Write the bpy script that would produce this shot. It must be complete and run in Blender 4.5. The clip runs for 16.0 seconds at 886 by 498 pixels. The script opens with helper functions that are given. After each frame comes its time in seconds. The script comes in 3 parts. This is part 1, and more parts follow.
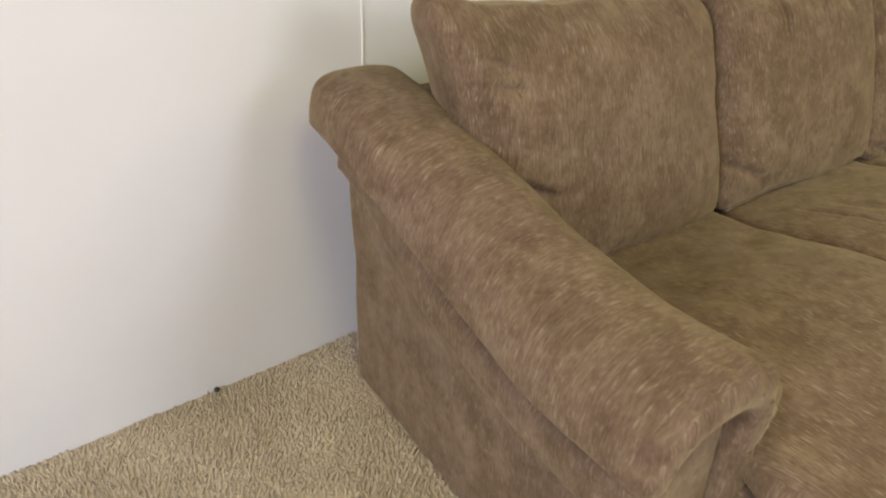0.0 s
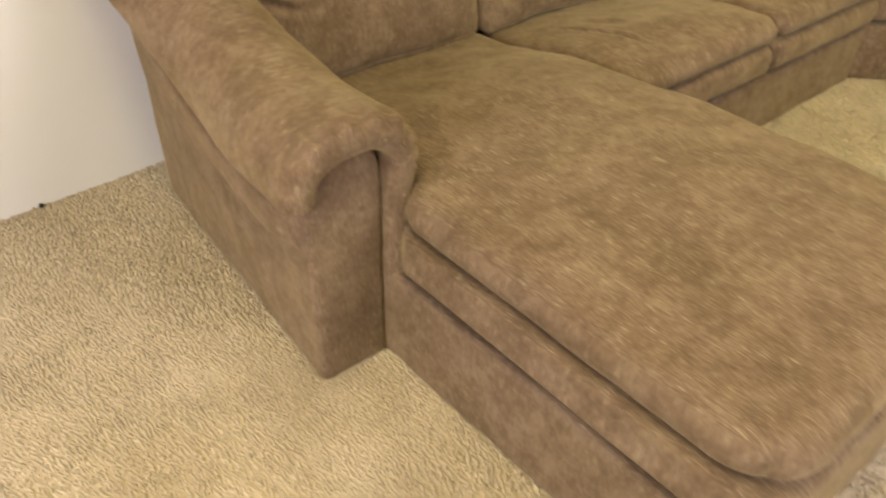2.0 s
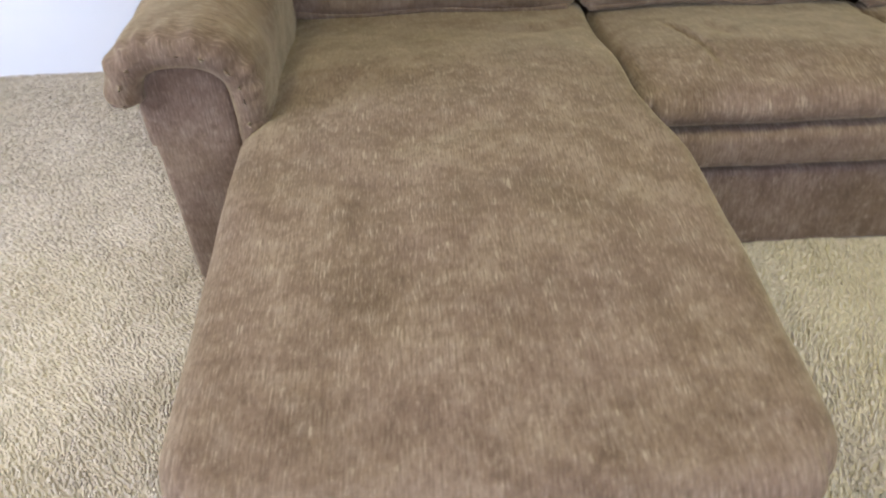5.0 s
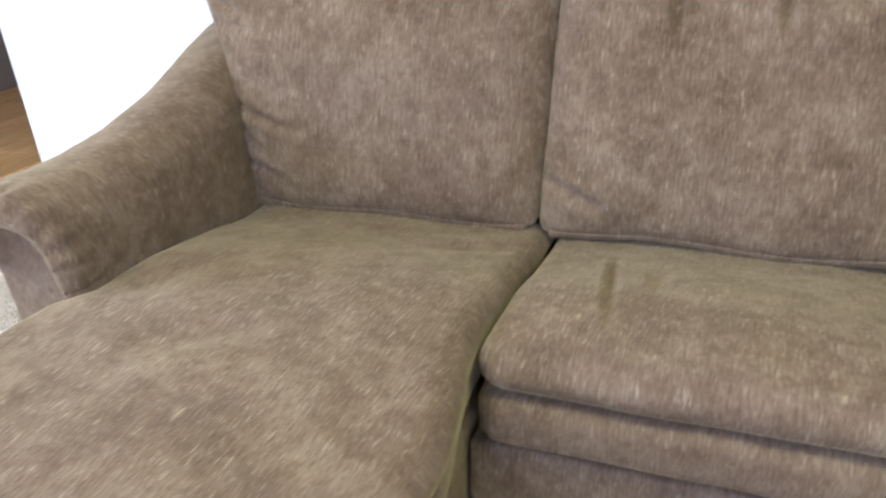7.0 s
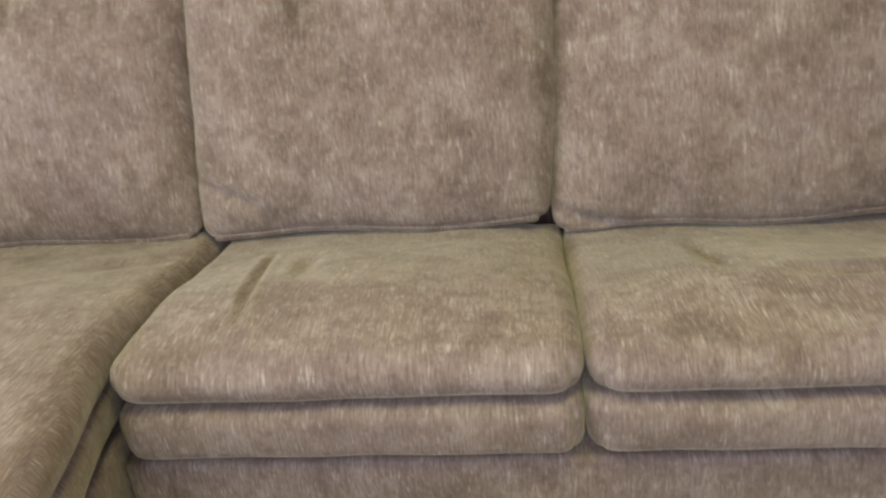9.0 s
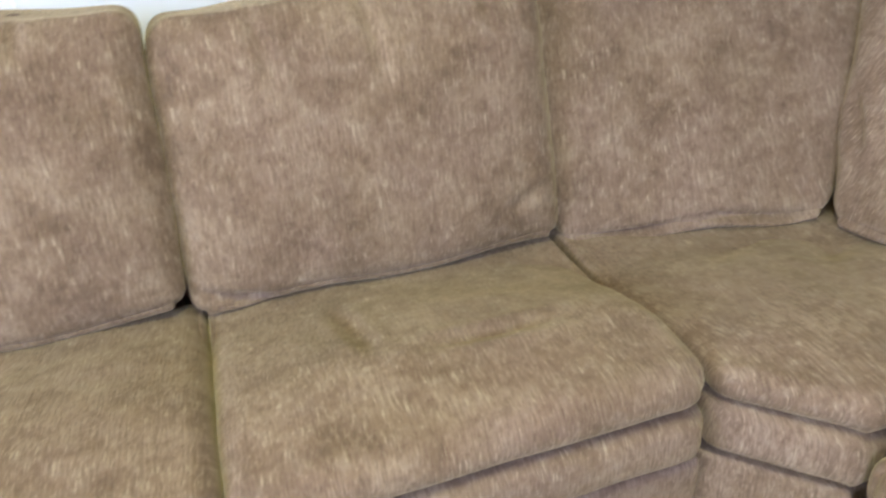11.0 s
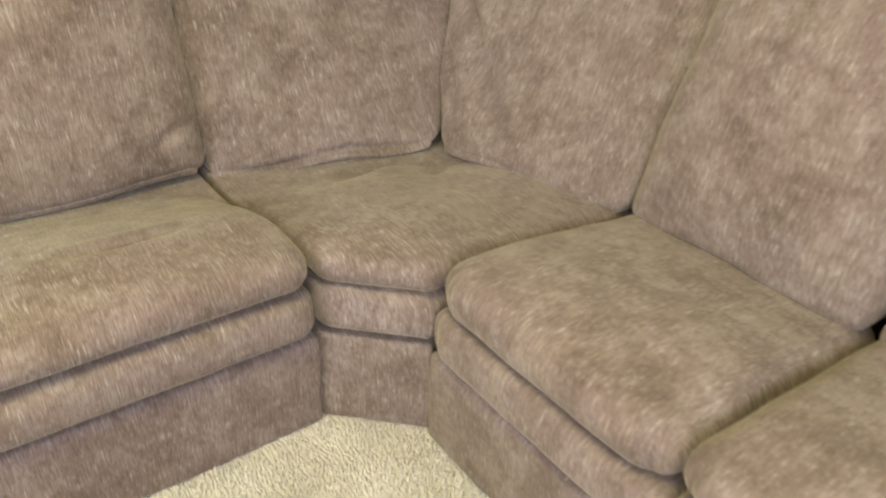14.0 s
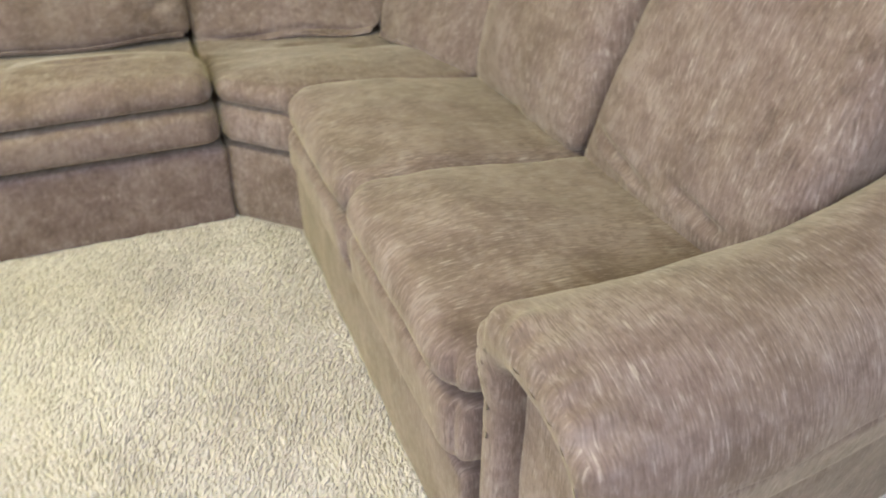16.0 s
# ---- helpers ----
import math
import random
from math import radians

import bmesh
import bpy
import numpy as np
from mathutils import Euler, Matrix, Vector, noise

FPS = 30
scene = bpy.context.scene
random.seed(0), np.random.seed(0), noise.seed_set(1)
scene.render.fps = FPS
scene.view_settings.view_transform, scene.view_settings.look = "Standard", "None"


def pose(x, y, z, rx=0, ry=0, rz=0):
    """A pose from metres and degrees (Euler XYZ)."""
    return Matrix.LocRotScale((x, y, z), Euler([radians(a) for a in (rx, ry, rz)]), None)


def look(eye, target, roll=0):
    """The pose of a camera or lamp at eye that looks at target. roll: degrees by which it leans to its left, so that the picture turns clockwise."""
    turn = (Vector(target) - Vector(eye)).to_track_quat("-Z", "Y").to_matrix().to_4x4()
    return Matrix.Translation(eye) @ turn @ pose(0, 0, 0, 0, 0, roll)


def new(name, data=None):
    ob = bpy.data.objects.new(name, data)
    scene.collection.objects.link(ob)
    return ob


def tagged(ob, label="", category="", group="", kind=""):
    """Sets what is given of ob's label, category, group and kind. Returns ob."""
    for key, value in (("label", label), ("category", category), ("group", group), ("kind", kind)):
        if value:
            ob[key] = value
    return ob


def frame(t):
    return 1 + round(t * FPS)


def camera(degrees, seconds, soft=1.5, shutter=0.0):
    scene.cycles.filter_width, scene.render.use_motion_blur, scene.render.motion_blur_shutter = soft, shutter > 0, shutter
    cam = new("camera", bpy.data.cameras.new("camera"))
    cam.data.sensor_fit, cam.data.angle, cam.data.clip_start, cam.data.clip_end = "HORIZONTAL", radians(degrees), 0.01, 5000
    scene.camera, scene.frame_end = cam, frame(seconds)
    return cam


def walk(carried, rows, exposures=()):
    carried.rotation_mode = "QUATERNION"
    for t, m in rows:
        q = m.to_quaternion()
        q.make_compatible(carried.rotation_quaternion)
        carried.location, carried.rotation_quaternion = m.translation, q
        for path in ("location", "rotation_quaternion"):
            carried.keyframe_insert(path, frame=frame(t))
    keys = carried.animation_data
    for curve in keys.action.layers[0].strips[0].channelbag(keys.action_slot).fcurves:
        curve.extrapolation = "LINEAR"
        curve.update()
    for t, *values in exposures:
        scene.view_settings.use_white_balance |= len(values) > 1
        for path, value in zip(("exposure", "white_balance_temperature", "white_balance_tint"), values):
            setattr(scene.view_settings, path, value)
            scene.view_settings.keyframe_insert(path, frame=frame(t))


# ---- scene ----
cam = camera(60.7, 16.0, soft=2.0, shutter=0.4)
PATH = [
    (0, (-1.675, -0.994, 1.274), (-0.62, 0.39, 0.288), 2.2),
    (0.5, (-1.679, -1.108, 1.265), (-0.644, 0.265, 0.244), 2.8),
    (1, (-1.702, -1.252, 1.259), (-0.69, 0.106, 0.195), 2.4),
    (1.5, (-1.675, -1.383, 1.261), (-0.637, -0.114, 0.116), 2.2),
    (2, (-1.539, -1.584, 1.28), (-0.488, -0.406, 0.053), 2.0),
    (2.5, (-1.526, -1.754, 1.203), (-0.388, -0.681, -0.043), 2.5),
    (3, (-1.377, -1.775, 1.177), (-0.297, -0.756, -0.163), 4.3),
    (3.2, (-1.279, -1.786, 1.171), (-0.27, -0.764, -0.22), 3.5),
    (5.3, (-0.3, -1.905, 1.28), (-0.437, -0.401, -0.03), -2.2),
    (5.5, (-0.195, -1.891, 1.298), (-0.465, -0.396, -0.004), -3.4),
    (6.3, (0.264, -1.672, 1.138), (-0.397, -0.12, 0.063), -3.8),
    (6.5, (0.322, -1.605, 1.127), (-0.364, -0.025, 0.111), -4.4),
    (7, (0.411, -1.506, 1.126), (-0.286, 0.148, 0.243), -3.8),
    (7.5, (0.565, -1.463, 1.077), (-0.126, 0.261, 0.336), -3.9),
    (7.6, (0.563, -1.479, 1.061), (-0.083, 0.275, 0.35), -2.6),
    (8, (0.669, -1.455, 1.057), (0.085, 0.327, 0.361), -3.2),
    (8.2, (0.671, -1.467, 1.057), (0.174, 0.333, 0.341), -3.4),
    (10.3, (0.817, -1.326, 1.159), (1.02, 0.324, 0.046), -5.4),
    (10.5, (0.831, -1.295, 1.178), (1.134, 0.344, 0.072), -4.0),
    (11, (0.889, -1.253, 1.182), (1.384, 0.392, 0.158), -3.5),
    (11.5, (0.919, -1.242, 1.183), (1.592, 0.394, 0.249), -3.0),
    (12, (0.954, -1.229, 1.181), (1.779, 0.352, 0.276), -2.8),
    (12.5, (0.954, -1.21, 1.208), (1.933, 0.234, 0.23), -0.3),
    (13, (1.026, -1.357, 1.186), (2.006, 0.085, 0.206), 0.7),
    (13.5, (1.036, -1.498, 1.17), (2.032, -0.079, 0.173), 2.0),
    (14, (0.998, -1.609, 1.162), (2.038, -0.253, 0.123), 2.5),
    (14.5, (1.026, -1.851, 1.153), (2.031, -0.48, 0.1), 0.7),
    (15, (1.137, -2.109, 1.126), (2.138, -0.751, 0.053), 1.3),
    (15.5, (1.256, -2.331, 1.111), (2.167, -0.911, 0.036), -0.5),
    (16, (1.381, -2.464, 1.111), (2.008, -0.911, 0.017), 0.1),
]
EXPOSURES = [(0.0, -0.57, 6050, 11), (1.0, -0.44, 6250, 11), (2.5, -0.12, 7400, 12), (3.2, -0.08, 5650, 14), (5.3, -0.08, 4950, 14), (6.2, 0.2, 4750, 13), (8.2, 0.24, 4750, 13),
             (10.3, 0.76, 4800, 13), (11.5, 0.55, 5000, 13.5), (12.5, 0.5, 5100, 13), (13.5, 0.7, 5050, 13), (15.0, 0.76, 4850, 13), (16.0, 0.56, 4850, 12.5)]
walk(cam, [(t, look(eye, target, roll)) for t, eye, target, roll in PATH], EXPOSURES)

# ---- world, sun, window light and added lamp light ----
world = bpy.data.worlds.new("world")
scene.world = world
world.use_nodes = True
wn = world.node_tree.nodes
sky = wn.new("ShaderNodeTexSky")
sky.sky_type, sky.sun_disc = "NISHITA", False
sky.sun_elevation, sky.sun_rotation = radians(60), radians(160)
world.node_tree.links.new(sky.outputs[0], wn["Background"].inputs[0])
wn["Background"].inputs[1].default_value = 0.12


def window_light(name, eye, target, width, height, watts, colour):
    data = bpy.data.lights.new(name, "AREA")
    data.shape, data.size, data.size_y, data.energy, data.color = "RECTANGLE", width, height, watts, colour
    ob = new(name, data)
    ob.matrix_world = look(eye, target)
    return ob


sun = bpy.data.lights.new("sun", "SUN")
sun.energy, sun.angle, sun.color = 0.9, radians(0.6), (1.0, 0.95, 0.87)
new("sun", sun).matrix_world = look((1.5, -4.1, 7.6), (0, 0, 0))
window_light("window_light", (1.75, -3.46, 1.75), (1.0, 0, 0.4), 1.2, 1.0, 26, (0.98, 0.94, 1.0))
window_light("window_light", (0.0, -3.46, 1.75), (-0.4, 0, 0.4), 0.9, 0.9, 56, (0.98, 0.94, 1.0))
window_light("window_light", (-4.26, -1.8, 1.6), (0, -1.2, 0.4), 1.7, 1.2, 180, (0.98, 0.94, 1.0))
# Unseen ceiling lamps, added to put warm light on seat tops and carpet.
window_light("added_lamp_light", (0.9, -1.2, 2.3), (0.9, -1.15, 0), 0.42, 0.42, 27, (1.0, 0.88, 0.28))
window_light("added_lamp_light", (-1.4, -1.2, 2.3), (-1.4, -1.15, 0), 0.42, 0.42, 26, (1.0, 0.9, 0.45))


# ---- materials ----
def material(name, rough=0.8):
    m = bpy.data.materials.new(name)
    m.use_nodes = True
    b = m.node_tree.nodes["Principled BSDF"]
    b.inputs["Roughness"].default_value = rough
    return m, m.node_tree.nodes, m.node_tree.links, b


def noise_node(n, l, vector, scale, detail=3.0, rough=0.55):
    t = n.new("ShaderNodeTexNoise")
    t.inputs["Scale"].default_value, t.inputs["Detail"].default_value, t.inputs["Roughness"].default_value = scale, detail, rough
    l.new(vector, t.inputs["Vector"])
    return t.outputs["Fac"]


def ramp(n, l, fac, stops):
    r = n.new("ShaderNodeValToRGB")
    for e, (p, c) in zip((r.color_ramp.elements[0], r.color_ramp.elements[1]), (stops[0], stops[-1])):
        e.position, e.color = p, (*c, 1)
    for p, c in stops[1:-1]:
        e = r.color_ramp.elements.new(p)
        e.color = (*c, 1)
    l.new(fac, r.inputs[0])
    return r.outputs[0]


def mix(n, l, fac, a, b, kind="MIX"):
    m = n.new("ShaderNodeMix")
    m.data_type, m.blend_type = "RGBA", kind
    for socket, v in ((m.inputs[0], fac), (m.inputs[6], a), (m.inputs[7], b)):
        if isinstance(v, (int, float)):
            socket.default_value = v
        elif isinstance(v, tuple):
            socket.default_value = (*v, 1)
        else:
            l.new(v, socket)
    return m.outputs[2]


def bump(n, l, b, height, strength, distance, under=None):
    k = n.new("ShaderNodeBump")
    k.inputs["Strength"].default_value, k.inputs["Distance"].default_value = strength, distance
    l.new(height, k.inputs["Height"])
    if under is not None:
        l.new(under, k.inputs["Normal"])
    l.new(k.outputs[0], b.inputs["Normal"])
    return k.outputs[0]


def mapped(n, l, scale, turn=(0, 0, 0)):
    c = n.new("ShaderNodeTexCoord")
    m = n.new("ShaderNodeMapping")
    m.inputs["Scale"].default_value = scale
    m.inputs["Rotation"].default_value = [radians(a) for a in turn]
    l.new(c.outputs["Object"], m.inputs["Vector"])
    return m.outputs[0]


def chenille(name, fine):
    """Brown chenille: a brushed ground with fine cords side by side along the axis fine, and sparse pale flecks in them."""
    m, n, l, b = material(name, 0.9)
    geo, split, size, turned = n.new("ShaderNodeNewGeometry"), n.new("ShaderNodeSeparateXYZ"), n.new("ShaderNodeMath"), n.new("ShaderNodeMath")
    l.new(geo.outputs["Normal"], split.inputs[0])
    size.operation, turned.operation, turned.inputs[1].default_value = "ABSOLUTE", "GREATER_THAN", 0.72
    l.new(split.outputs[fine], size.inputs[0])
    l.new(size.outputs[0], turned.inputs[0])

    def drawn(across, length):
        """Coordinates drawn out along the cords; faces that look along the fine axis take the other level axis."""
        k = n.new("ShaderNodeMix")
        k.data_type = "VECTOR"
        for axis, socket in ((fine, k.inputs[4]), (1 - fine, k.inputs[5])):
            v = [length] * 3
            v[axis] = across
            l.new(mapped(n, l, v), socket)
        l.new(turned.outputs[0], k.inputs[0])
        return k.outputs[1]

    def grey(fac, lo, hi, k):
        return ramp(n, l, fac, [(lo, (0, 0, 0)), (hi, (k, k, k))])

    def dark(fac, lo, hi, k):
        return ramp(n, l, fac, [(lo, (k, k, k)), (hi, (0, 0, 0))])

    plain = mapped(n, l, (1, 1, 1))
    cord = noise_node(n, l, drawn(400.0, 13.0), 1.0, 1.0)
    fleck = noise_node(n, l, drawn(300.0, 60.0), 1.0, 2.0)
    dash = noise_node(n, l, drawn(310.0, 33.0), 1.0, 0.0)
    nap = noise_node(n, l, plain, 30.0, 4.0, 0.62)
    brushed = noise_node(n, l, plain, 9.0, 5.0, 0.6)
    hue = noise_node(n, l, plain, 4.0, 2.0)
    base = ramp(n, l, brushed, [(0.35, (0.099, 0.066, 0.039)), (0.5, (0.141, 0.097, 0.06)), (0.65, (0.184, 0.133, 0.086))])
    base = mix(n, l, grey(hue, 0.4, 0.62, 0.3), base, (0.145, 0.096, 0.076))
    base = mix(n, l, grey(nap, 0.5, 0.68, 0.5), base, (0.19, 0.142, 0.1))
    base = mix(n, l, dark(nap, 0.34, 0.47, 0.5), base, (0.085, 0.056, 0.036))
    base = mix(n, l, dark(cord, 0.3, 0.52, 0.42), base, (0.066, 0.043, 0.027))
    base = mix(n, l, grey(fleck, 0.54, 0.7, 0.4), base, (0.25, 0.19, 0.13))
    base = mix(n, l, dark(fleck, 0.33, 0.45, 0.4), base, (0.06, 0.038, 0.02))
    sparse = mix(n, l, 1.0, grey(dash, 0.64, 0.8, 0.5), grey(nap, 0.4, 0.62, 1.0), "MULTIPLY")
    base = mix(n, l, sparse, base, (0.34, 0.27, 0.18))
    l.new(base, b.inputs["Base Color"])
    b.inputs["Sheen Weight"].default_value = 0.24
    b.inputs["Sheen Roughness"].default_value = 0.45
    b.inputs["Sheen Tint"].default_value = (1.0, 0.84, 0.45, 1)
    b.inputs["Specular IOR Level"].default_value = 0.08
    first = bump(n, l, b, nap, 0.3, 0.004)
    second = bump(n, l, b, cord, 0.3, 0.0014, first)
    bump(n, l, b, fleck, 0.35, 0.0014, second)
    return m


def carpet_material(name, tufted):
    m, n, l, b = material(name, 0.95)
    plain = mapped(n, l, (1, 1, 1))
    tone = noise_node(n, l, plain, 3.2, 4.0, 0.6)
    # Dark specks: shade between the tufts put into the colour.
    tuft_shade = noise_node(n, l, plain, 42, 3.0)
    base = ramp(n, l, tone, [(0.3, (0.45, 0.38, 0.27)), (0.7, (0.6, 0.52, 0.39))])
    base = mix(n, l, ramp(n, l, tuft_shade, [(0.34, (0.3, 0.3, 0.3)), (0.5, (0, 0, 0))]), base, (0.34, 0.27, 0.17))
    if tufted:
        g = n.new("ShaderNodeNewGeometry")
        base = mix(n, l, 1.0, base, ramp(n, l, g.outputs["Random Per Island"], [(0, (0.85, 0.84, 0.82)), (0.5, (0.98, 0.975, 0.97)), (1, (1.07, 1.07, 1.07))]), "MULTIPLY")
    l.new(base, b.inputs["Base Color"])
    b.inputs["Specular IOR Level"].default_value = 0.1
    b.inputs["Sheen Weight"].default_value = 0.2
    bump(n, l, b, noise_node(n, l, plain, 180, 3.0), 0.4, 0.005)
    return m


def painted_wall(name, colour):
    m, n, l, b = material(name, 0.55)
    plain = mapped(n, l, (1, 1, 1))
    worn = ramp(n, l, noise_node(n, l, plain, 2.1, 4.0), [(0.3, tuple(0.95 * c for c in colour)), (0.7, colour)])
    l.new(worn, b.inputs["Base Color"])
    bump(n, l, b, noise_node(n, l, plain, 240, 2.0), 0.12, 0.001)
    return m


def wood_material(name):
    m, n, l, b = material(name, 0.32)
    info = n.new("ShaderNodeObjectInfo")
    grain = noise_node(n, l, mapped(n, l, (28, 2.2, 10)), 1.0, 5.0, 0.65)
    streak = noise_node(n, l, mapped(n, l, (9, 1.1, 4)), 1.0, 3.0)
    base = ramp(n, l, grain, [(0.3, (0.36, 0.2, 0.066)), (0.55, (0.5, 0.305, 0.115)), (0.75, (0.58, 0.385, 0.175))])
    base = mix(n, l, ramp(n, l, streak, [(0.58, (0, 0, 0)), (0.72, (0.7, 0.7, 0.7))]), base, (0.13, 0.05, 0.016))
    base = mix(n, l, 1.0, base, ramp(n, l, info.outputs["Random"], [(0, (0.8, 0.78, 0.74)), (1, (1.15, 1.12, 1.08))]), "MULTIPLY")
    knot = n.new("ShaderNodeTexVoronoi")
    knot.inputs["Scale"].default_value = 1.0
    l.new(mapped(n, l, (7.5, 2.6, 3)), knot.inputs["Vector"])
    base = mix(n, l, ramp(n, l, knot.outputs["Distance"], [(0.03, (0.9, 0.9, 0.9)), (0.13, (0, 0, 0))]), base, (0.12, 0.05, 0.02))
    l.new(base, b.inputs["Base Color"])
    bump(n, l, b, grain, 0.15, 0.001)
    return m


CORDS_X, CORDS_Y = chenille("chenille_across", 0), chenille("chenille_along", 1)
CARPET, TUFTS = carpet_material("carpet_backing", False), carpet_material("carpet_pile", True)
WALL = painted_wall("white_wall_paint", (0.66, 0.665, 0.67))
# Ceiling out of view, tinted cream so its bounce warms the seat tops.
CEILING = painted_wall("warm_bounce_ceiling", (0.6, 0.55, 0.38))
# Kept dark so that these walls throw little bounce light on the sofa.
GREIGE = painted_wall("low_bounce_greige", (0.27, 0.24, 0.2))
TRIM = painted_wall("white_gloss_trim", (0.78, 0.77, 0.74))
WOOD = wood_material("oiled_pine")
PINE_TRIM = painted_wall("pink_pine_trim", (0.55, 0.33, 0.22))
GLASS, _, _, gb = material("window_glass", 0.0)
gb.inputs["Transmission Weight"].default_value, gb.inputs["IOR"].default_value = 1.0, 1.45
# Glowing bowl of the added ceiling lamps.
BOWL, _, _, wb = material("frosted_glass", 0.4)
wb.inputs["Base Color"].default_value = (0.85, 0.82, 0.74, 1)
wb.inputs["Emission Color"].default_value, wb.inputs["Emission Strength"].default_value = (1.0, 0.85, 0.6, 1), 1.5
SPECK, _, _, sb = material("black_plastic", 0.5)
sb.inputs["Base Color"].default_value = (0.015, 0.014, 0.013, 1)


# ---- building blocks ----
def steps(a, b, r, gap):
    """Places from a to b, dense within r of the ends."""
    inner = max(2, round((b - a - 2 * r) / gap))
    edge = [0.0, 0.22, 0.46, 0.72]
    return ([a + r * e for e in edge] + [a + r + (b - a - 2 * r) * i / inner for i in range(inner + 1)]
            + [b - r * e for e in reversed(edge)])


def soft_box(lo, hi, r, warp=None, gap=0.0085, low_r=None):
    """Vertices and faces of a box with rounded edges, bent by warp."""
    r = min(r, *(0.49 * (h - a) for a, h in zip(lo, hi)))
    axes = [steps(a, h, r, gap) for a, h in zip(lo, hi)]
    last = [len(a) - 1 for a in axes]
    index, verts, faces = {}, [], []

    def vert(i):
        if i not in index:
            p = Vector([axes[k][i[k]] for k in range(3)])
            e = r if low_r is None else low_r + (r - low_r) * min(1.0, (p.z - lo[2]) / (0.6 * (hi[2] - lo[2])))
            q = Vector([min(max(p[k], lo[k] + e), hi[k] - e) for k in range(3)])
            d = p - q
            if d.length > 1e-9:
                big = max(abs(c) for c in d)
                p = q + d * (big / d.length)
            if warp:
                p = warp(p)
            index[i] = len(verts)
            verts.append(tuple(p))
        return index[i]

    for k in range(3):
        u, v = (k + 1) % 3, (k + 2) % 3
        for end in (0, last[k]):
            for a in range(last[u]):
                for b in range(last[v]):
                    quad = []
                    for da, db in ((0, 0), (1, 0), (1, 1), (0, 1)):
                        i = [0, 0, 0]
                        i[k], i[u], i[v] = end, a + da, b + db
                        quad.append(vert(tuple(i)))
                    faces.append(quad if end else quad[::-1])
    return verts, faces


def thing(name, at, label, category, group="", kind=""):
    ob = new(name)
    ob.location = at
    ob.empty_display_size = 0.1
    return tagged(ob, label, category, group, kind)


def mesh_of(name, verts, faces, mat, smooth=True, flip=False):
    me = bpy.data.meshes.new(name)
    if flip:
        faces = [f[::-1] for f in faces]
    me.from_pydata(verts, [], faces)
    me.materials.append(mat)
    if smooth:
        me.polygons.foreach_set("use_smooth", [True] * len(me.polygons))
    me.update()
    return me


def base_of(parent):
    at = Vector(parent.location)
    while parent.parent:
        parent = parent.parent
        at += parent.location
    return at


def part(name, shape, mat, parent, label="", smooth=True, flip=False):
    """A mesh given in the world's metres, as a part of parent."""
    verts, faces = shape
    at = base_of(parent)
    ob = new(name, mesh_of(name, [(x - at.x, y - at.y, z - at.z) for x, y, z in verts], faces, mat, smooth, flip))
    ob.parent = parent
    return tagged(ob, label)


def block(lo, hi):
    x0, y0, z0 = lo
    x1, y1, z1 = hi
    v = [(x0, y0, z0), (x1, y0, z0), (x1, y1, z0), (x0, y1, z0), (x0, y0, z1), (x1, y0, z1), (x1, y1, z1), (x0, y1, z1)]
    return v, [(0, 3, 2, 1), (4, 5, 6, 7), (0, 1, 5, 4), (1, 2, 6, 5), (2, 3, 7, 6), (3, 0, 4, 7)]


def joined(*shapes):
    verts, faces = [], []
    for v, f in shapes:
        faces += [tuple(i + len(verts) for i in q) for q in f]
        verts += v
    return verts, faces


def structure(name, shape, mat, label, smooth=False):
    return tagged(new(name, mesh_of(name, *shape, mat, smooth)), label, name.split("_")[0], kind="structure")


def ease(a, b, v):
    k = min(max((v - a) / (b - a), 0.0), 1.0)
    return k * k * (3 - 2 * k)


def lumps(p, seed, size, amount):
    return noise.noise(Vector((p[0] / size + seed * 7.31, p[1] / size - seed * 3.7, p[2] / size + seed))) * amount


def crease(u, v, lines):
    """How deep the folds are at (u, v): rows of ends, width and depth."""
    deep = 0.0
    for u0, v0, u1, v1, width, depth in lines:
        du, dv = u1 - u0, v1 - v0
        k = min(max(((u - u0) * du + (v - v0) * dv) / (du * du + dv * dv), 0.0), 1.0)
        away = math.hypot(u - u0 - k * du, v - v0 - k * dv) / width
        if away < 3:
            fade = 4 * k * (1 - k) * 0.8 + 0.2
            deep += 1.8 * depth * fade * (math.exp(-away * away) - 0.3 * math.exp(-((away - 1.7) ** 2)))
    return deep


def seat_cushion(lo, hi, seed, r=0.045, crown=0.02, folds=(), shape=None, sag=None):
    """A seat cushion with a crowned top and soft edges."""
    mid = [(a + b) / 2 for a, b in zip(lo, hi)]
    half = [(b - a) / 2 for a, b in zip(lo, hi)]

    def warp(p):
        u, v, w = ((p[k] - mid[k]) / half[k] for k in range(3))
        rise = max(0.0, 1 - u * u) ** 0.6 * max(0.0, 1 - v * v) ** 0.6
        p = Vector(p)
        upper = ease(-0.9, 0.9, w)
        p.z += upper * (crown * rise + lumps(p, seed, 0.16, 0.006) + lumps(p, seed + 4, 0.06, 0.0022) - crease(p.x, p.y, folds))
        side = 1 - w * w
        if abs(u) > 0.9:
            p.x += math.copysign(0.003 * side + lumps(p, seed + 9, 0.12, 0.003), u)
        if abs(v) > 0.9:
            p.y += math.copysign(0.008 * side + lumps(p, seed + 5, 0.12, 0.004), v)
        if sag:
            p.z -= sag(p) * ease(-1.0, 0.2, w)
        return shape(p, u, v, w) if shape else p

    return soft_box(lo, hi, r, warp, low_r=r if r < 0.03 else 0.026)


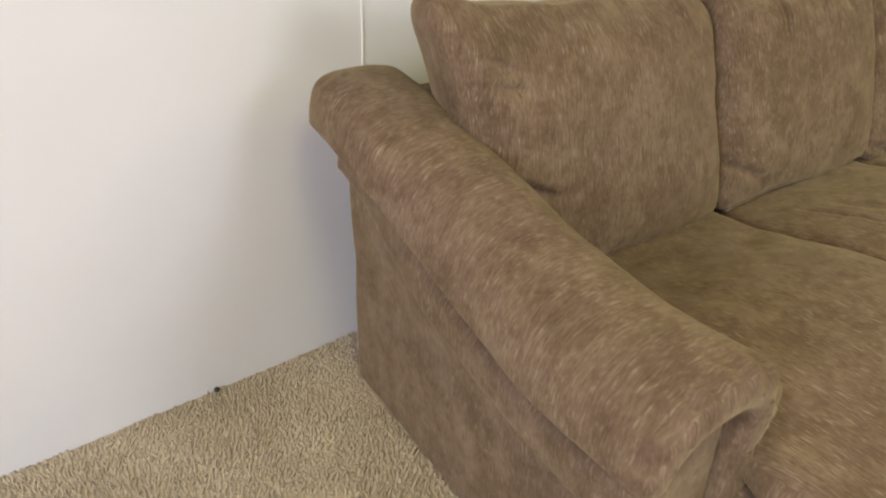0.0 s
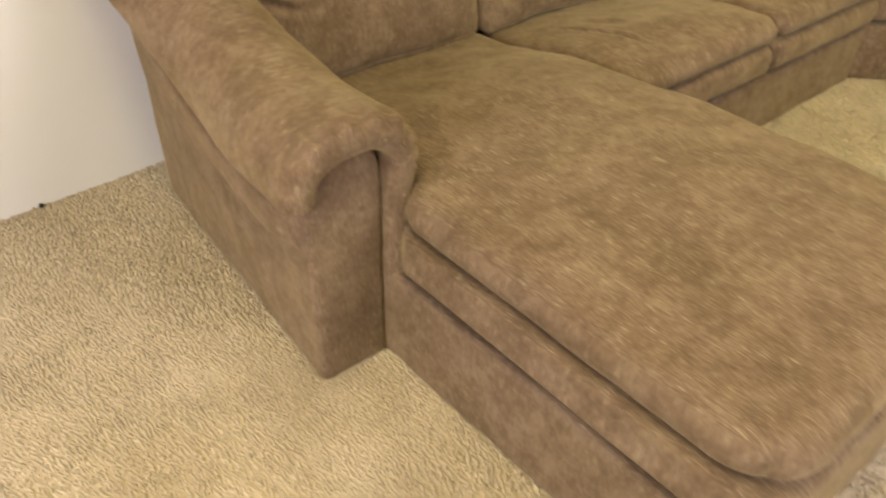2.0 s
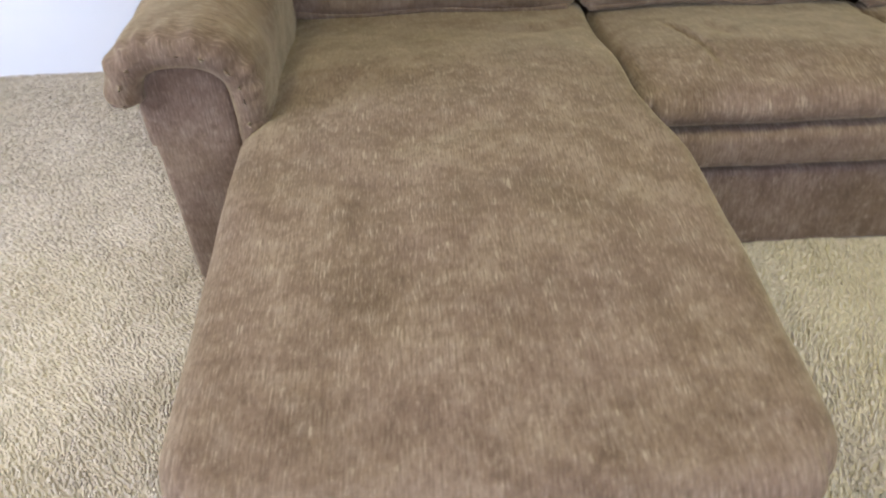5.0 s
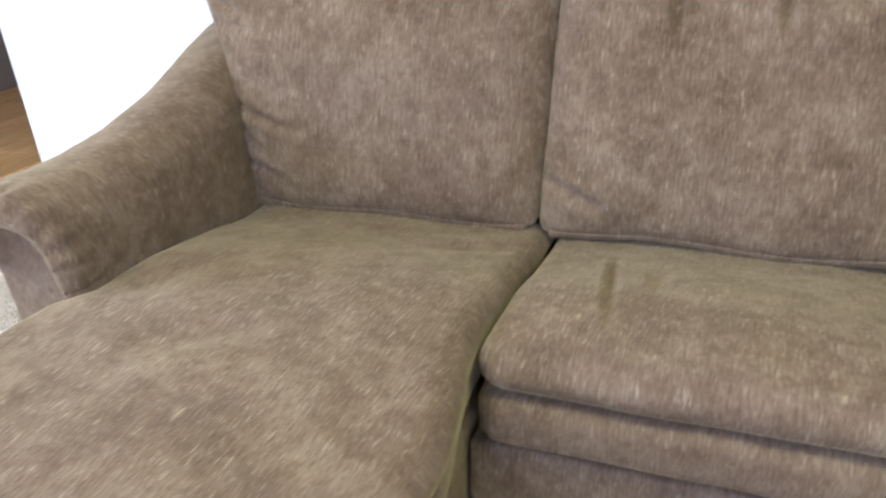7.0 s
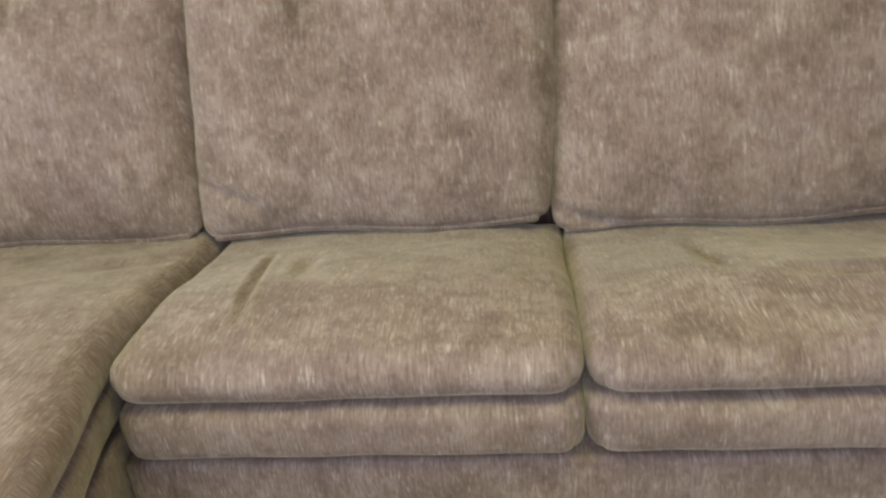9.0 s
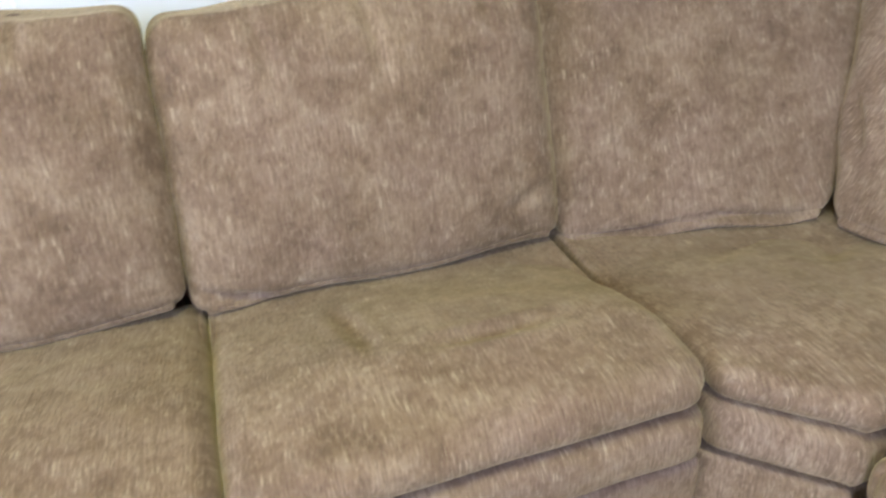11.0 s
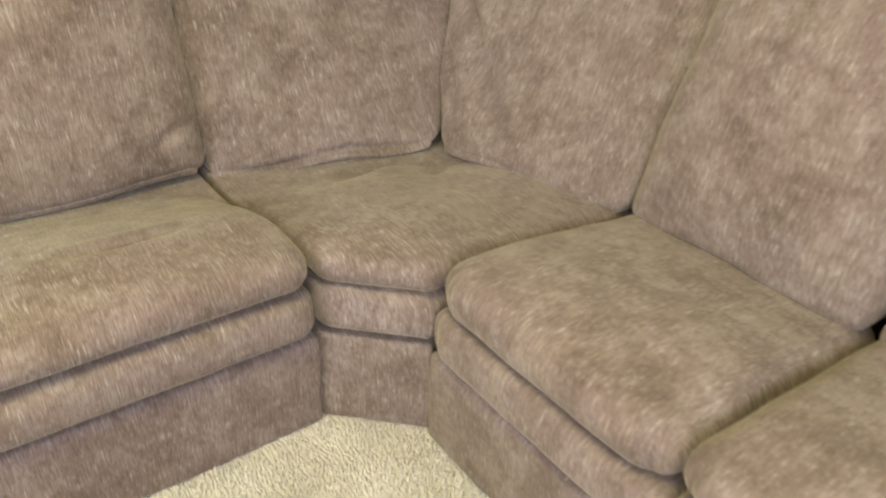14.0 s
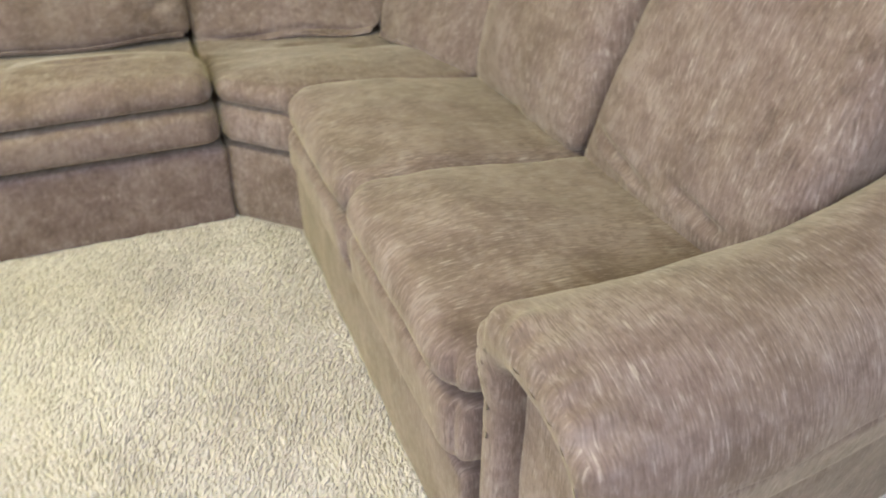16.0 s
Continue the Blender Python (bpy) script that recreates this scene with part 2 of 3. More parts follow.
def plan_round(p, corner, radius, sx, sy):
    """Rounds one corner of the plan: sx, sy tell to which side the corner points."""
    dx, dy = sx * (p.x - corner[0]) + radius, sy * (p.y - corner[1]) + radius
    if dx > 0 and dy > 0:
        k = max(dx, dy) / math.hypot(dx, dy)
        p.x, p.y = corner[0] + sx * (dx * k - radius), corner[1] + sy * (dy * k - radius)
    return p


# ---- room ----
X0, X1, Y0, Y1, ZC = -4.3, 3.5, -3.5, 3.4, 2.45
floor = structure("floor", block((X0, Y0, -0.12), (X1, Y1, -0.022)), WOOD, "honey-coloured knotty pine board floor")
carpet = tagged(new("carpet", mesh_of("carpet", *block((-2.07, Y0, -0.02), (X1, 0.68, 0.0)), CARPET, False)),
                "beige cut-pile carpet laid wall to wall", "carpet", kind="structure")


def wall_y(x):
    """The north wall stands slightly askew to the sofa."""
    return 0.577 + 0.045 * x


def wall_block(a, b, z0, z1, near=0.0, far=0.12):
    v = [(a, wall_y(a) - near), (b, wall_y(b) - near), (b, wall_y(b) + far), (a, wall_y(a) + far)]
    return ([(x, y, z0) for x, y in v] + [(x, y, z1) for x, y in v],
            [(0, 3, 2, 1), (4, 5, 6, 7), (0, 1, 5, 4), (1, 2, 6, 5), (2, 3, 7, 6), (3, 0, 4, 7)])


structure("wall_north", wall_block(-2.06, X1 - 0.004, 0.0, ZC), WALL, "white painted panel wall behind the sofa")
structure("wall_east", block((X1, Y0, 0.0), (X1 + 0.12, Y1, ZC)), WALL, "white painted wall beside the sofa")
structure("wall_back", block((X0, Y1, -0.02), (X1, Y1 + 0.12, ZC)), GREIGE, "greige wall of the room beyond, kept dark to cut bounce light")
structure("ceiling", block((X0, Y0, ZC), (X1, Y1, ZC + 0.12)), CEILING, "unseen ceiling, tinted cream for warm bounce light")


def added_ceiling_lamp(x, y):
    """An added, unseen flush lamp: a metal ring that holds a shallow glass bowl."""
    top = thing("added_ceiling_lamp", (x, y, ZC), "added, unseen round flush ceiling lamp with a frosted glass bowl", "lamp")

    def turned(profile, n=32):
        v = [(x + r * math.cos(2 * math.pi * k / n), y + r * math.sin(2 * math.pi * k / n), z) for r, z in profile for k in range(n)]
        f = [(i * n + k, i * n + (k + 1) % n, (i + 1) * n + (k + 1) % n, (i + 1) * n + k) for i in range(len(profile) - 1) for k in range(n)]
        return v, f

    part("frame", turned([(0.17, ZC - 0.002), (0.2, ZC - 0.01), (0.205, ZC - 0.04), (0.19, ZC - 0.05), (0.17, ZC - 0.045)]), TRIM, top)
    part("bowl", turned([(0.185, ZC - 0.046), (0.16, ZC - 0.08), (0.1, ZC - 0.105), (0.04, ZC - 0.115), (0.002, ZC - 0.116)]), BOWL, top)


added_ceiling_lamp(0.9, -1.2)
added_ceiling_lamp(-1.4, -1.2)


def pierced_wall(name, along, fixed, a, b, holes, label):
    """A wall with rectangular holes: along is 0 for x, 1 for y."""
    shapes, cut = [], [a] + [v for h in holes for v in h[:2]] + [b]
    for n, (u0, u1) in enumerate(zip(cut, cut[1:])):
        spans = [(-0.02, ZC)] if n % 2 == 0 else [(-0.02, holes[n // 2][2]), (holes[n // 2][3], ZC)]
        for z0, z1 in spans:
            lo, hi = [0, 0, z0], [0, 0, z1]
            lo[along], hi[along] = u0, u1
            lo[1 - along], hi[1 - along] = fixed - 0.14, fixed
            shapes.append(block(lo, hi))
    return structure(name, joined(*shapes), GREIGE, label)


pierced_wall("wall_south", 0, Y0, X0, X1 + 0.12, [(-0.75, 0.75, 1.15, 2.25), (1.0, 2.5, 1.15, 2.25)], "greige wall with two windows, kept dark to cut bounce light")
pierced_wall("wall_west", 1, X0, Y0, Y1, [(-2.7, -0.9, 0.95, 2.25)], "greige wall with a window, kept dark to cut bounce light")


def window(name, along, fixed, u0, u1, z0=1.15, z1=2.25):
    """A white two-pane window in a wall's opening."""
    top = thing(name, (0, 0, 0), "white framed two-pane window", "window", kind="structure")

    def bar(a0, a1, z0, z1, near, far):
        lo, hi = [0, 0, z0], [0, 0, z1]
        lo[along], hi[along] = a0, a1
        lo[1 - along], hi[1 - along] = fixed - far, fixed - near
        return block(lo, hi)

    mid = (u0 + u1) / 2
    part("window_frame", joined(bar(u0, u0 + 0.05, z0, z1, 0.05, 0.11), bar(u1 - 0.05, u1, z0, z1, 0.05, 0.11),
                                bar(u0 + 0.05, u1 - 0.05, z0, z0 + 0.05, 0.05, 0.11), bar(u0 + 0.05, u1 - 0.05, z1 - 0.05, z1, 0.05, 0.11),
                                bar(mid - 0.025, mid + 0.025, z0 + 0.05, z1 - 0.05, 0.05, 0.11)), TRIM, top, smooth=False)
    for a0, a1 in ((u0 + 0.05, mid - 0.025), (mid + 0.025, u1 - 0.05)):
        pane = part("pane", bar(a0, a1, z0 + 0.05, z1 - 0.05, 0.075, 0.081), GLASS, top, smooth=False)
        pane.visible_shadow = False
    return top


window("window_1", 0, Y0, -0.75, 0.75)
window("window_2", 0, Y0, 1.0, 2.5)
window("window_3", 1, X0, -2.7, -0.9, 0.95, 2.25)
for joint in (-0.765, 0.53, 1.75, 2.97):
    structure("trim", wall_block(joint - 0.002, joint + 0.002, 0.0, ZC, 0.004, 0.0), TRIM, "thin cover strip over a joint of the wall panels")
structure("baseboard", block((-2.15, wall_y(-2.06) + 0.0, 0.0), (-2.068, wall_y(-2.06) + 0.13, 0.125)), PINE_TRIM, "pinkish pine plinth at the end of the wall")
wall_end = structure("trim_end", wall_block(-2.066, -2.06, 0.0, ZC, 0.003, 0.123), TRIM, "white end of the wall")
tagged(new("floor_speck", mesh_of("floor_speck", *soft_box((-1.232, 0.505, 0.004), (-1.218, 0.517, 0.016), 0.005, gap=0.01), SPECK)),
       "tiny black plastic bit on the carpet by the wall", "debris")

# ---- sofa ----
ZF, ZJ, ZS = 0.243, 0.352, 0.425     # undersides of band and cushion, top of cushion at its rim
YF = -0.52                           # front of the long side's seats
XR = 1.69                            # front of the short side's seats
GROUP = "sections of the sofa"


def base_box(name, lo, hi, mat, parent, seed, r=0.014, corners=()):
    def warp(p):
        p = Vector(p)
        out = lumps(p, seed, 0.2, 0.006) + lumps(p, seed + 3, 0.07, 0.002)
        p.y += out * (1 if p.y < (lo[1] + hi[1]) / 2 else 0)
        p.x += out * (1 if p.x < (lo[0] + hi[0]) / 2 else -1)
        for x, y, sx, sy in corners:
            plan_round(p, (x, y), 0.075, sx, sy)
        return p

    return part(name, soft_box(lo, hi, r, warp, 0.014 if corners else 0.03), mat, parent)


def back_cushion(to_world, w0, w1, seed, lean0=0.0, lean1=0.0, top=0.93, depth=0.24, bulge=0.05, folds=(), rake=0.15, drop0=0.0, drop1=0.0, bend=1.0, ear=0.0, ear1=0.0, foot=0.378, toe0=0.0, toe1=0.0, fore=0.0, fore1=0.0, hem=False, r=0.05):
    """A back cushion. to_world takes (along, out, up): out is the way it faces. lean0, lean1 shift its ends at the top."""
    lo, hi = (w0, -depth, foot), (w1, 0.0, top)
    mid, half = [(a + b) / 2 for a, b in zip(lo, hi)], [(b - a) / 2 for a, b in zip(lo, hi)]

    def warp(p):
        u, v, w = ((p[k] - mid[k]) / half[k] for k in range(3))
        p = Vector(p)
        k = (w + 1) / 2
        p.x += (lean0 * (1 - u) / 2 + lean1 * (1 + u) / 2) * max(k, 0.0) ** bend
        p.z += (ear * ((1 - u) / 2) ** 3 + ear1 * ((1 + u) / 2) ** 3) * k
        puff = max(0.0, 1 - u ** 4) ** 0.7 * max(0.0, 1 - abs(w) ** 3) ** 0.7
        front = 1 if v > -0.3 else 0
        p.y += front * (bulge * puff + lumps(p, seed, 0.17, 0.009) + lumps(p, seed + 2, 0.06, 0.003) - crease(p.x, p.z, folds))
        p.y -= rake * k - (toe0 * (1 - u) / 2 + toe1 * (1 + u) / 2) * (1 - k)
        p.y += (fore * (1 - u) / 2 + fore1 * (1 + u) / 2) * k
        p.y += 0.6 * depth * (1 - v) / 2 * (1 - max(0.0, 1 - u ** 6) ** 0.5 * max(0.0, 1 - max(w, 0.0) ** 5) ** 0.5)
        p.z -= (drop0 * (1 - u) / 2 + drop1 * (1 + u) / 2) * (1 - k)
        p.z += ease(0.2, 1.0, w) * (0.006 * math.cos(u * 4.2) + 0.006 + lumps(p, seed + 6, 0.13, 0.011)) + 0.006 * math.cos(u * 5 + seed) * (w < -0.8)
        if abs(u) > 0.85:
            p.x += math.copysign(0.004 * (1 - w * w), u) + lumps(p, seed + 8, 0.12, 0.004)
        return Vector(to_world(p.x, p.y, p.z))

    if hem:
        return soft_box((w0 + 0.025, -0.07, foot - 0.004), (w1 - 0.025, -0.004, foot + 0.018), 0.009, warp)
    return soft_box(lo, hi, r, warp, low_r=min(r, 0.034))


def back(parent, to_world, *sizes, **more):
    """A back cushion with the hem that hangs along its lower edge."""
    cushion = part("back_cushion", back_cushion(to_world, *sizes, **more), CORDS_X if to_world is long_side else CORDS_Y, parent, flip=to_world is long_side)
    part("hem", back_cushion(to_world, *sizes, hem=True, **more), CORDS_X if to_world is long_side else CORDS_Y, cushion, flip=to_world is long_side)


def arm(parent, to_world, mat_roll, mat_side, length, mirrored, low=0.645, rise=0.18, begin=0.08, inward=0.0):
    """A rolled arm that rises towards the back. to_world takes (back, across, up) from the foot of its inner front edge."""
    def height(u):
        return low + rise * ease(begin, 1.0, u) ** 1.3

    def spread(u):
        return 1 - 0.28 * min(max(u / length, 0.0), 1.0)

    def shift(u):
        return -inward * (1 - ease(0.45, 0.95, u / length))

    def squeeze(u):
        """How much flatter the roll gets towards the back."""
        return 0.045 * ease(0.45, 1.0, u / length)

    def outer(u, z):
        """How far out the arm's side stands."""
        foot = 0.2 * (1 - 0.38 * u / length)
        top = 0.044 + 0.236 * spread(u) + shift(u) - 0.056 * ease(0.5, 1.0, u / length)
        return foot + (top - foot) * min(z / 0.45, 1.05)

    def spine(s, u):
        """Middle line of the roll's padding: a place and the way out, s from 0 at the inner floor to 1 at the outer lip."""
        h = height(u)
        rz = 0.105 - squeeze(u)
        cz, ry = h - 0.035 - rz, 0.118 * spread(u)
        cy = 0.033 + ry + shift(u)
        a = 0.62
        if s < a:
            return (0.033 + shift(u), cz * s / a), (-1.0, 0.0)
        t = min((s - a) / (0.95 - a), 1.0) * math.pi
        c, d = math.cos(t), math.sin(t)
        e = 0.85 - 0.4 * ease(0.45, 1.0, u / length)
        c, d = math.copysign(abs(c) ** e, c), d ** e
        nx, nz = -c / ry, d / rz
        size = math.hypot(nx, nz)
        z = cz + rz * d - max(0.0, s - 0.95) / 0.05 * 0.012
        return (cy - ry * c, z), (nx / size, nz / size)

    def roll(p):
        s, t, u = p
        (v, z), (nv, nz) = spine(s, u)
        fat = 1 + 0.12 * math.sin(min(max((s - 0.6) / 0.4, 0), 1) * math.pi)
        gather = 0.0
        if u < 0.07 and s > 0.6:
            gather = 0.0065 * math.sin(s * 170 + 2 * math.sin(s * 31)) * (1 - u / 0.07)
        elif u < 0.09:
            gather = -0.011 * sum(math.exp(-((s - at - 0.1 * u) / 0.007) ** 2) for at in (0.48, 0.55)) * (1 - u / 0.09)
        w = Vector((u, v, z))
        t = t * fat + (lumps(w, 3, 0.16, 0.006) + lumps(w, 5, 0.05, 0.002) + gather) * (t > 0)
        u -= 0.02 * math.sin(min(max((s - 0.55) / 0.45, 0), 1) * math.pi) * (1 - ease(0.0, 0.2, u))
        return Vector(to_world(u, v + nv * t, z + nz * t))

    def rolled_box():
        lo, hi, r = (0.0, -0.033, 0.0), (1.0, 0.033, length), 0.03
        ss = [i / 90 * 0.62 for i in range(90)] + [0.62 + 0.38 * i / 60 for i in range(61)]
        us = [r * e for e in (0, 0.06, 0.2, 0.42, 0.7)] + [r + (length - 2 * r) * i / 50 for i in range(51)] + [length - r * e for e in (0.7, 0.42, 0.2, 0.06, 0)]
        verts, faces = [], []
        for u in us:
            e = min(u, length - u)
            thin = math.sqrt(max(0.0, 1 - (1 - min(e / r, 1)) ** 2))
            ring = []
            for side in (1, -1):
                for s in ss if side > 0 else ss[::-1]:
                    lip = math.sqrt(max(0.04, 1 - max(0, (s - 0.965) / 0.035) ** 2))
                    ring.append(tuple(roll((s, side * max(hi[1] * thin * lip, 0.0015), u))))
            verts += ring
        n = 2 * len(ss)
        for i in range(len(us) - 1):
            for j in range(n):
                k = (j + 1) % n
                faces.append((i * n + j, i * n + k, (i + 1) * n + k, (i + 1) * n + j))
        far = (len(us) - 1) * n
        for j in range(len(ss) - 1):
            faces.append((n - 1 - j, n - 2 - j, j + 1, j))
            faces.append((far + j, far + j + 1, far + n - 2 - j, far + n - 1 - j))
        return verts, faces

    part("arm_roll", rolled_box(), mat_roll, parent, flip=mirrored)

    def core(p):
        u, v, z = p
        k = z / 0.5
        z = k * (height(u) - 0.066)
        share = (v - 0.062) / 0.141
        near = 0.064 + shift(u)
        arch = max(0.0, (k - 0.8) / 0.2)
        v = near + share * (outer(u, z) - 0.022 * min(1.0, z / 0.35) - near)
        mid = (near + outer(u, z)) / 2
        v = mid + (v - mid) * (1 - 0.3 * arch * arch)
        w = Vector((u, v, z))
        out = lumps(w, 11, 0.2, 0.006) + lumps(w, 12, 0.07, 0.002)
        return Vector(to_world(u + out * (u < 0.2), v + out * (share > 0.7), z))

    part("arm_panel", soft_box((0.034, 0.062, 0.0), (length, 0.203, 0.5), 0.014, core), mat_side, parent, flip=not mirrored)

    def strip(p):
        u, v, z = p
        up = height(u) - 0.268 + squeeze(u) + z
        sunk = 0.022 * (1 - ease(0.04, 0.16, u))
        return Vector(to_world(u, outer(u, up) + v - sunk + lumps(Vector((u, v, z)), 15, 0.12, 0.003), up))

    part("arm_welt", soft_box((0.04, -0.07, 0.0), (length - 0.005, 0.01, 0.1), 0.03, strip, low_r=0.01), mat_side, parent, flip=not mirrored)


def long_side(x, out, z):
    return (x, -out, z)


def short_side(y, out, z):
    return (2.175 - out, -y, z)


def rounded(corners, radius=0.06):
    """A plan with rounded corners: rows of x, y and the sides to which they point."""
    def shape(p, u, v, w):
        for x, y, sx, sy in corners:
            plan_round(p, (x, y), radius, sx, sy)
        return p
    return shape


# chaise with its arm
chaise = thing("chaise_section", (-0.4, -0.5, 0), "brown chenille chaise section with a rolled arm, against the wall", "sofa", GROUP)


def chaise_plan(wide, front, radius, flare=0.0):
    def shape(p, u, v, w):
        p.z += 0.009 * ease(-1.4, -0.7, p.y) * max(0.0, -u) * ((1 - w) / 2 if flare == 0 else 1)
        out = 1 - ease(-0.66, -0.56, p.y)
        low = flare * max(0.0, -w)
        p.x += low * u * (out if u < 0 else 0)
        p.y -= low * max(0.0, -v)
        if u < 0:
            p.x -= wide * out * abs(u)
        else:
            p.x += 0.053 * (1 - ease(-0.8, -0.45, p.y)) * u
        plan_round(p, (-0.756 - wide, front), radius, -1, -1)
        return plan_round(p, (0.083, front), radius, 1, -1)
    return shape


base_box("base", (-0.795, -1.447, 0.0), (0.006, 0.3, 0.248), CORDS_X, chaise, 21, corners=[(-0.795, -1.447, -1, -1), (0.006, -1.447, 1, -1)])
part("band", seat_cushion((-0.756, -1.454, 0.277), (0.012, 0.2, 0.36), 22, 0.02, 0.0, (), chaise_plan(0.044, -1.454, 0.09, 0.014)), CORDS_X, chaise)
part("seat_cushion", seat_cushion((-0.754, -1.446, 0.366), (0.03, 0.1, 0.446), 23, 0.05, 0.022,
     [(-0.5, -0.75, -0.3, -0.62, 0.04, 0.004), (-0.2, -0.2, 0.0, -0.1, 0.03, 0.004)], chaise_plan(0.032, -1.446, 0.12), lambda p: 0.06 * ease(-0.45, 0.0, p.y) + 0.012 * (1 - ease(-0.77, -0.66, p.x)) * ease(-0.75, -0.55, p.y)), CORDS_X, chaise)
base_box("back_frame", (-0.76, 0.19, 0.0), (0.0, 0.38, 0.76), CORDS_X, chaise, 24, 0.03)
back(chaise, long_side, -0.765, 0.005, 25, -0.14, 0.02, 0.925, bend=2.2, ear=0.095, foot=0.392, fore=0.07, r=0.08, folds=[(-0.76, 0.66, -0.62, 0.6, 0.011, 0.01), (-0.76, 0.52, -0.6, 0.46, 0.01, 0.011), (-0.74, 0.6, -0.67, 0.52, 0.01, 0.008), (-0.8, 0.9, -0.72, 0.86, 0.01, 0.009), (-0.78, 0.84, -0.7, 0.83, 0.009, 0.008), (-0.58, 0.96, -0.55, 0.86, 0.013, 0.007), (-0.35, 0.97, -0.33, 0.85, 0.012, 0.009), (-0.15, 0.97, -0.15, 0.86, 0.013, 0.008)])
arm(chaise, lambda u, v, z: (-0.77 - v, -0.6 + u, z), CORDS_Y, CORDS_Y, 0.975, False, inward=0.04)

# two seats in the middle of the long side
middle = thing("armless_section", (0.78, -0.1, 0), "brown chenille armless two-seat section, against the wall", "sofa", GROUP)
base_box("base", (0.02, -0.527, 0.0), (1.532, 0.3, ZF - 0.018), CORDS_X, middle, 31)
for n, (a, b, folds) in enumerate(((0.042, 0.79, [(0.2, -0.1, 0.24, -0.43, 0.009, 0.008), (0.29, -0.14, 0.31, -0.28, 0.02, 0.004)]),
                                   (0.796, 1.524, [(1.02, -0.1, 1.045, -0.32, 0.016, 0.005), (1.13, -0.34, 1.36, -0.34, 0.018, 0.006)]))):
    part("band", seat_cushion((a, -0.544, ZF), (b, 0.1, ZJ - 0.01), 32 + n, 0.024, 0.0, (), rounded([(a - 0.004, -0.552, -1, -1), (b + 0.004, -0.552, 1, -1)], 0.05)), CORDS_X, middle)
    part("seat_cushion", seat_cushion((a, -0.54, ZJ), (b, 0.08, ZS), 35 + n, 0.06, 0.028, folds, rounded([(a - 0.004, -0.548, -1, -1), (b + 0.004, -0.548, 1, -1)]), lambda p: (0.055 + 0.035 * ease(0.4, 1.5, p.x)) * ease(-0.4, 0.0, p.y)), CORDS_X, middle)
base_box("back_frame", (0.01, 0.19, 0.0), (1.53, 0.38, 0.76), CORDS_X, middle, 38, 0.03)
back(middle, long_side, 0.008, 0.768, 39, 0.02, 0.025, 0.9, ear=0.025, foot=0.39, folds=[(0.262, 0.99, 0.272, 0.82, 0.011, 0.02), (0.468, 0.99, 0.473, 0.82, 0.01, 0.022), (0.6, 0.98, 0.6, 0.86, 0.014, 0.014), (0.02, 0.52, 0.16, 0.46, 0.014, 0.01)])
back(middle, long_side, 0.772, 1.532, 40, 0.025, 0.0, 0.872, ear1=0.02, foot=0.37, folds=[(0.97, 0.94, 1.0, 0.76, 0.016, 0.005), (1.17, 0.94, 1.2, 0.74, 0.016, 0.006), (1.4, 0.96, 1.42, 0.8, 0.014, 0.006), (0.79, 0.42, 0.92, 0.375, 0.012, 0.012), (1.4, 0.46, 1.52, 0.5, 0.014, 0.004)])

# corner
corner = thing("corner_section", (2.0, 0.0, 0), "brown chenille wedge-shaped corner section with two back cushions", "sofa", GROUP)


def wedge(z0, z1, inset, r, crown, seed):
    """The corner's plan: a square whose inner corner is cut off."""
    ax, ay, bx, by = 1.535, YF + inset, XR + inset, -0.672

    def shape(p, u, v, w):
        k = max(0.0, min(1.0, (-v + 1) / 2))
        d = max(0.0, min(1.0, (1 - u) / 2))
        # squeeze the cut corner back to the chamfer line
        limit = ay + (by - ay) * min(max((p.x - ax) / (bx - ax), 0), 1)
        if p.x < bx:
            t = (p.y - 0.12) / (-0.672 + inset - 0.12)
            p.y = 0.12 + t * (limit - 0.12)
        p.z -= (0.075 * ease(-0.55, 0.0, p.y) + 0.03 * ease(1.7, 2.15, p.x)) * ease(-1.0, 0.2, w)
        return p

    return seat_cushion((1.535, -0.672 + inset, z0), (2.3, 0.12, z1), seed, r, crown, [(1.75, -0.2, 1.95, -0.12, 0.03, 0.005), (1.95, -0.3, 2.05, -0.22, 0.03, 0.005)] if crown else (), shape)


part("base", wedge(0.0, ZF - 0.018, 0.012, 0.014, 0.0, 41), CORDS_X, corner)
part("band", wedge(ZF, ZJ - 0.008, -0.004, 0.024, 0.0, 42), CORDS_X, corner)
part("seat_cushion", wedge(ZJ, ZS - 0.008, -0.005, 0.045, 0.012, 43), CORDS_X, corner)
part("back_frame", joined(soft_box((1.54, 0.2, 0.0), (2.62, 0.38, 0.76), 0.03), soft_box((2.38, -0.68, 0.0), (2.62, 0.19, 0.76), 0.03)), CORDS_X, corner)
back(corner, long_side, 1.538, 2.1, 44, 0.0, 0.3, 0.83, ear=0.055, fore=-0.05, bulge=0.02, foot=0.37, drop0=0.03, drop1=0.0, toe0=0.0, toe1=0.15, folds=[(1.55, 0.39, 1.8, 0.385, 0.008, 0.012), (1.75, 0.4, 2.05, 0.38, 0.008, 0.01), (1.6, 0.95, 1.62, 0.75, 0.016, 0.01)])
back(corner, short_side, 0.15, 0.69, 45, -0.3, 0.03, 0.84, ear1=0.06, fore1=-0.045, bulge=0.025, foot=0.37, drop0=0.0, drop1=0.0, toe0=0.1, folds=[(0.3, 0.95, 0.27, 0.7, 0.018, 0.02), (0.05, 0.7, 0.16, 0.62, 0.016, 0.012), (0.04, 0.6, 0.14, 0.5, 0.016, 0.012), (0.15, 0.6, 0.3, 0.5, 0.035, 0.008), (0.1, 0.35, 0.3, 0.34, 0.012, 0.01)])

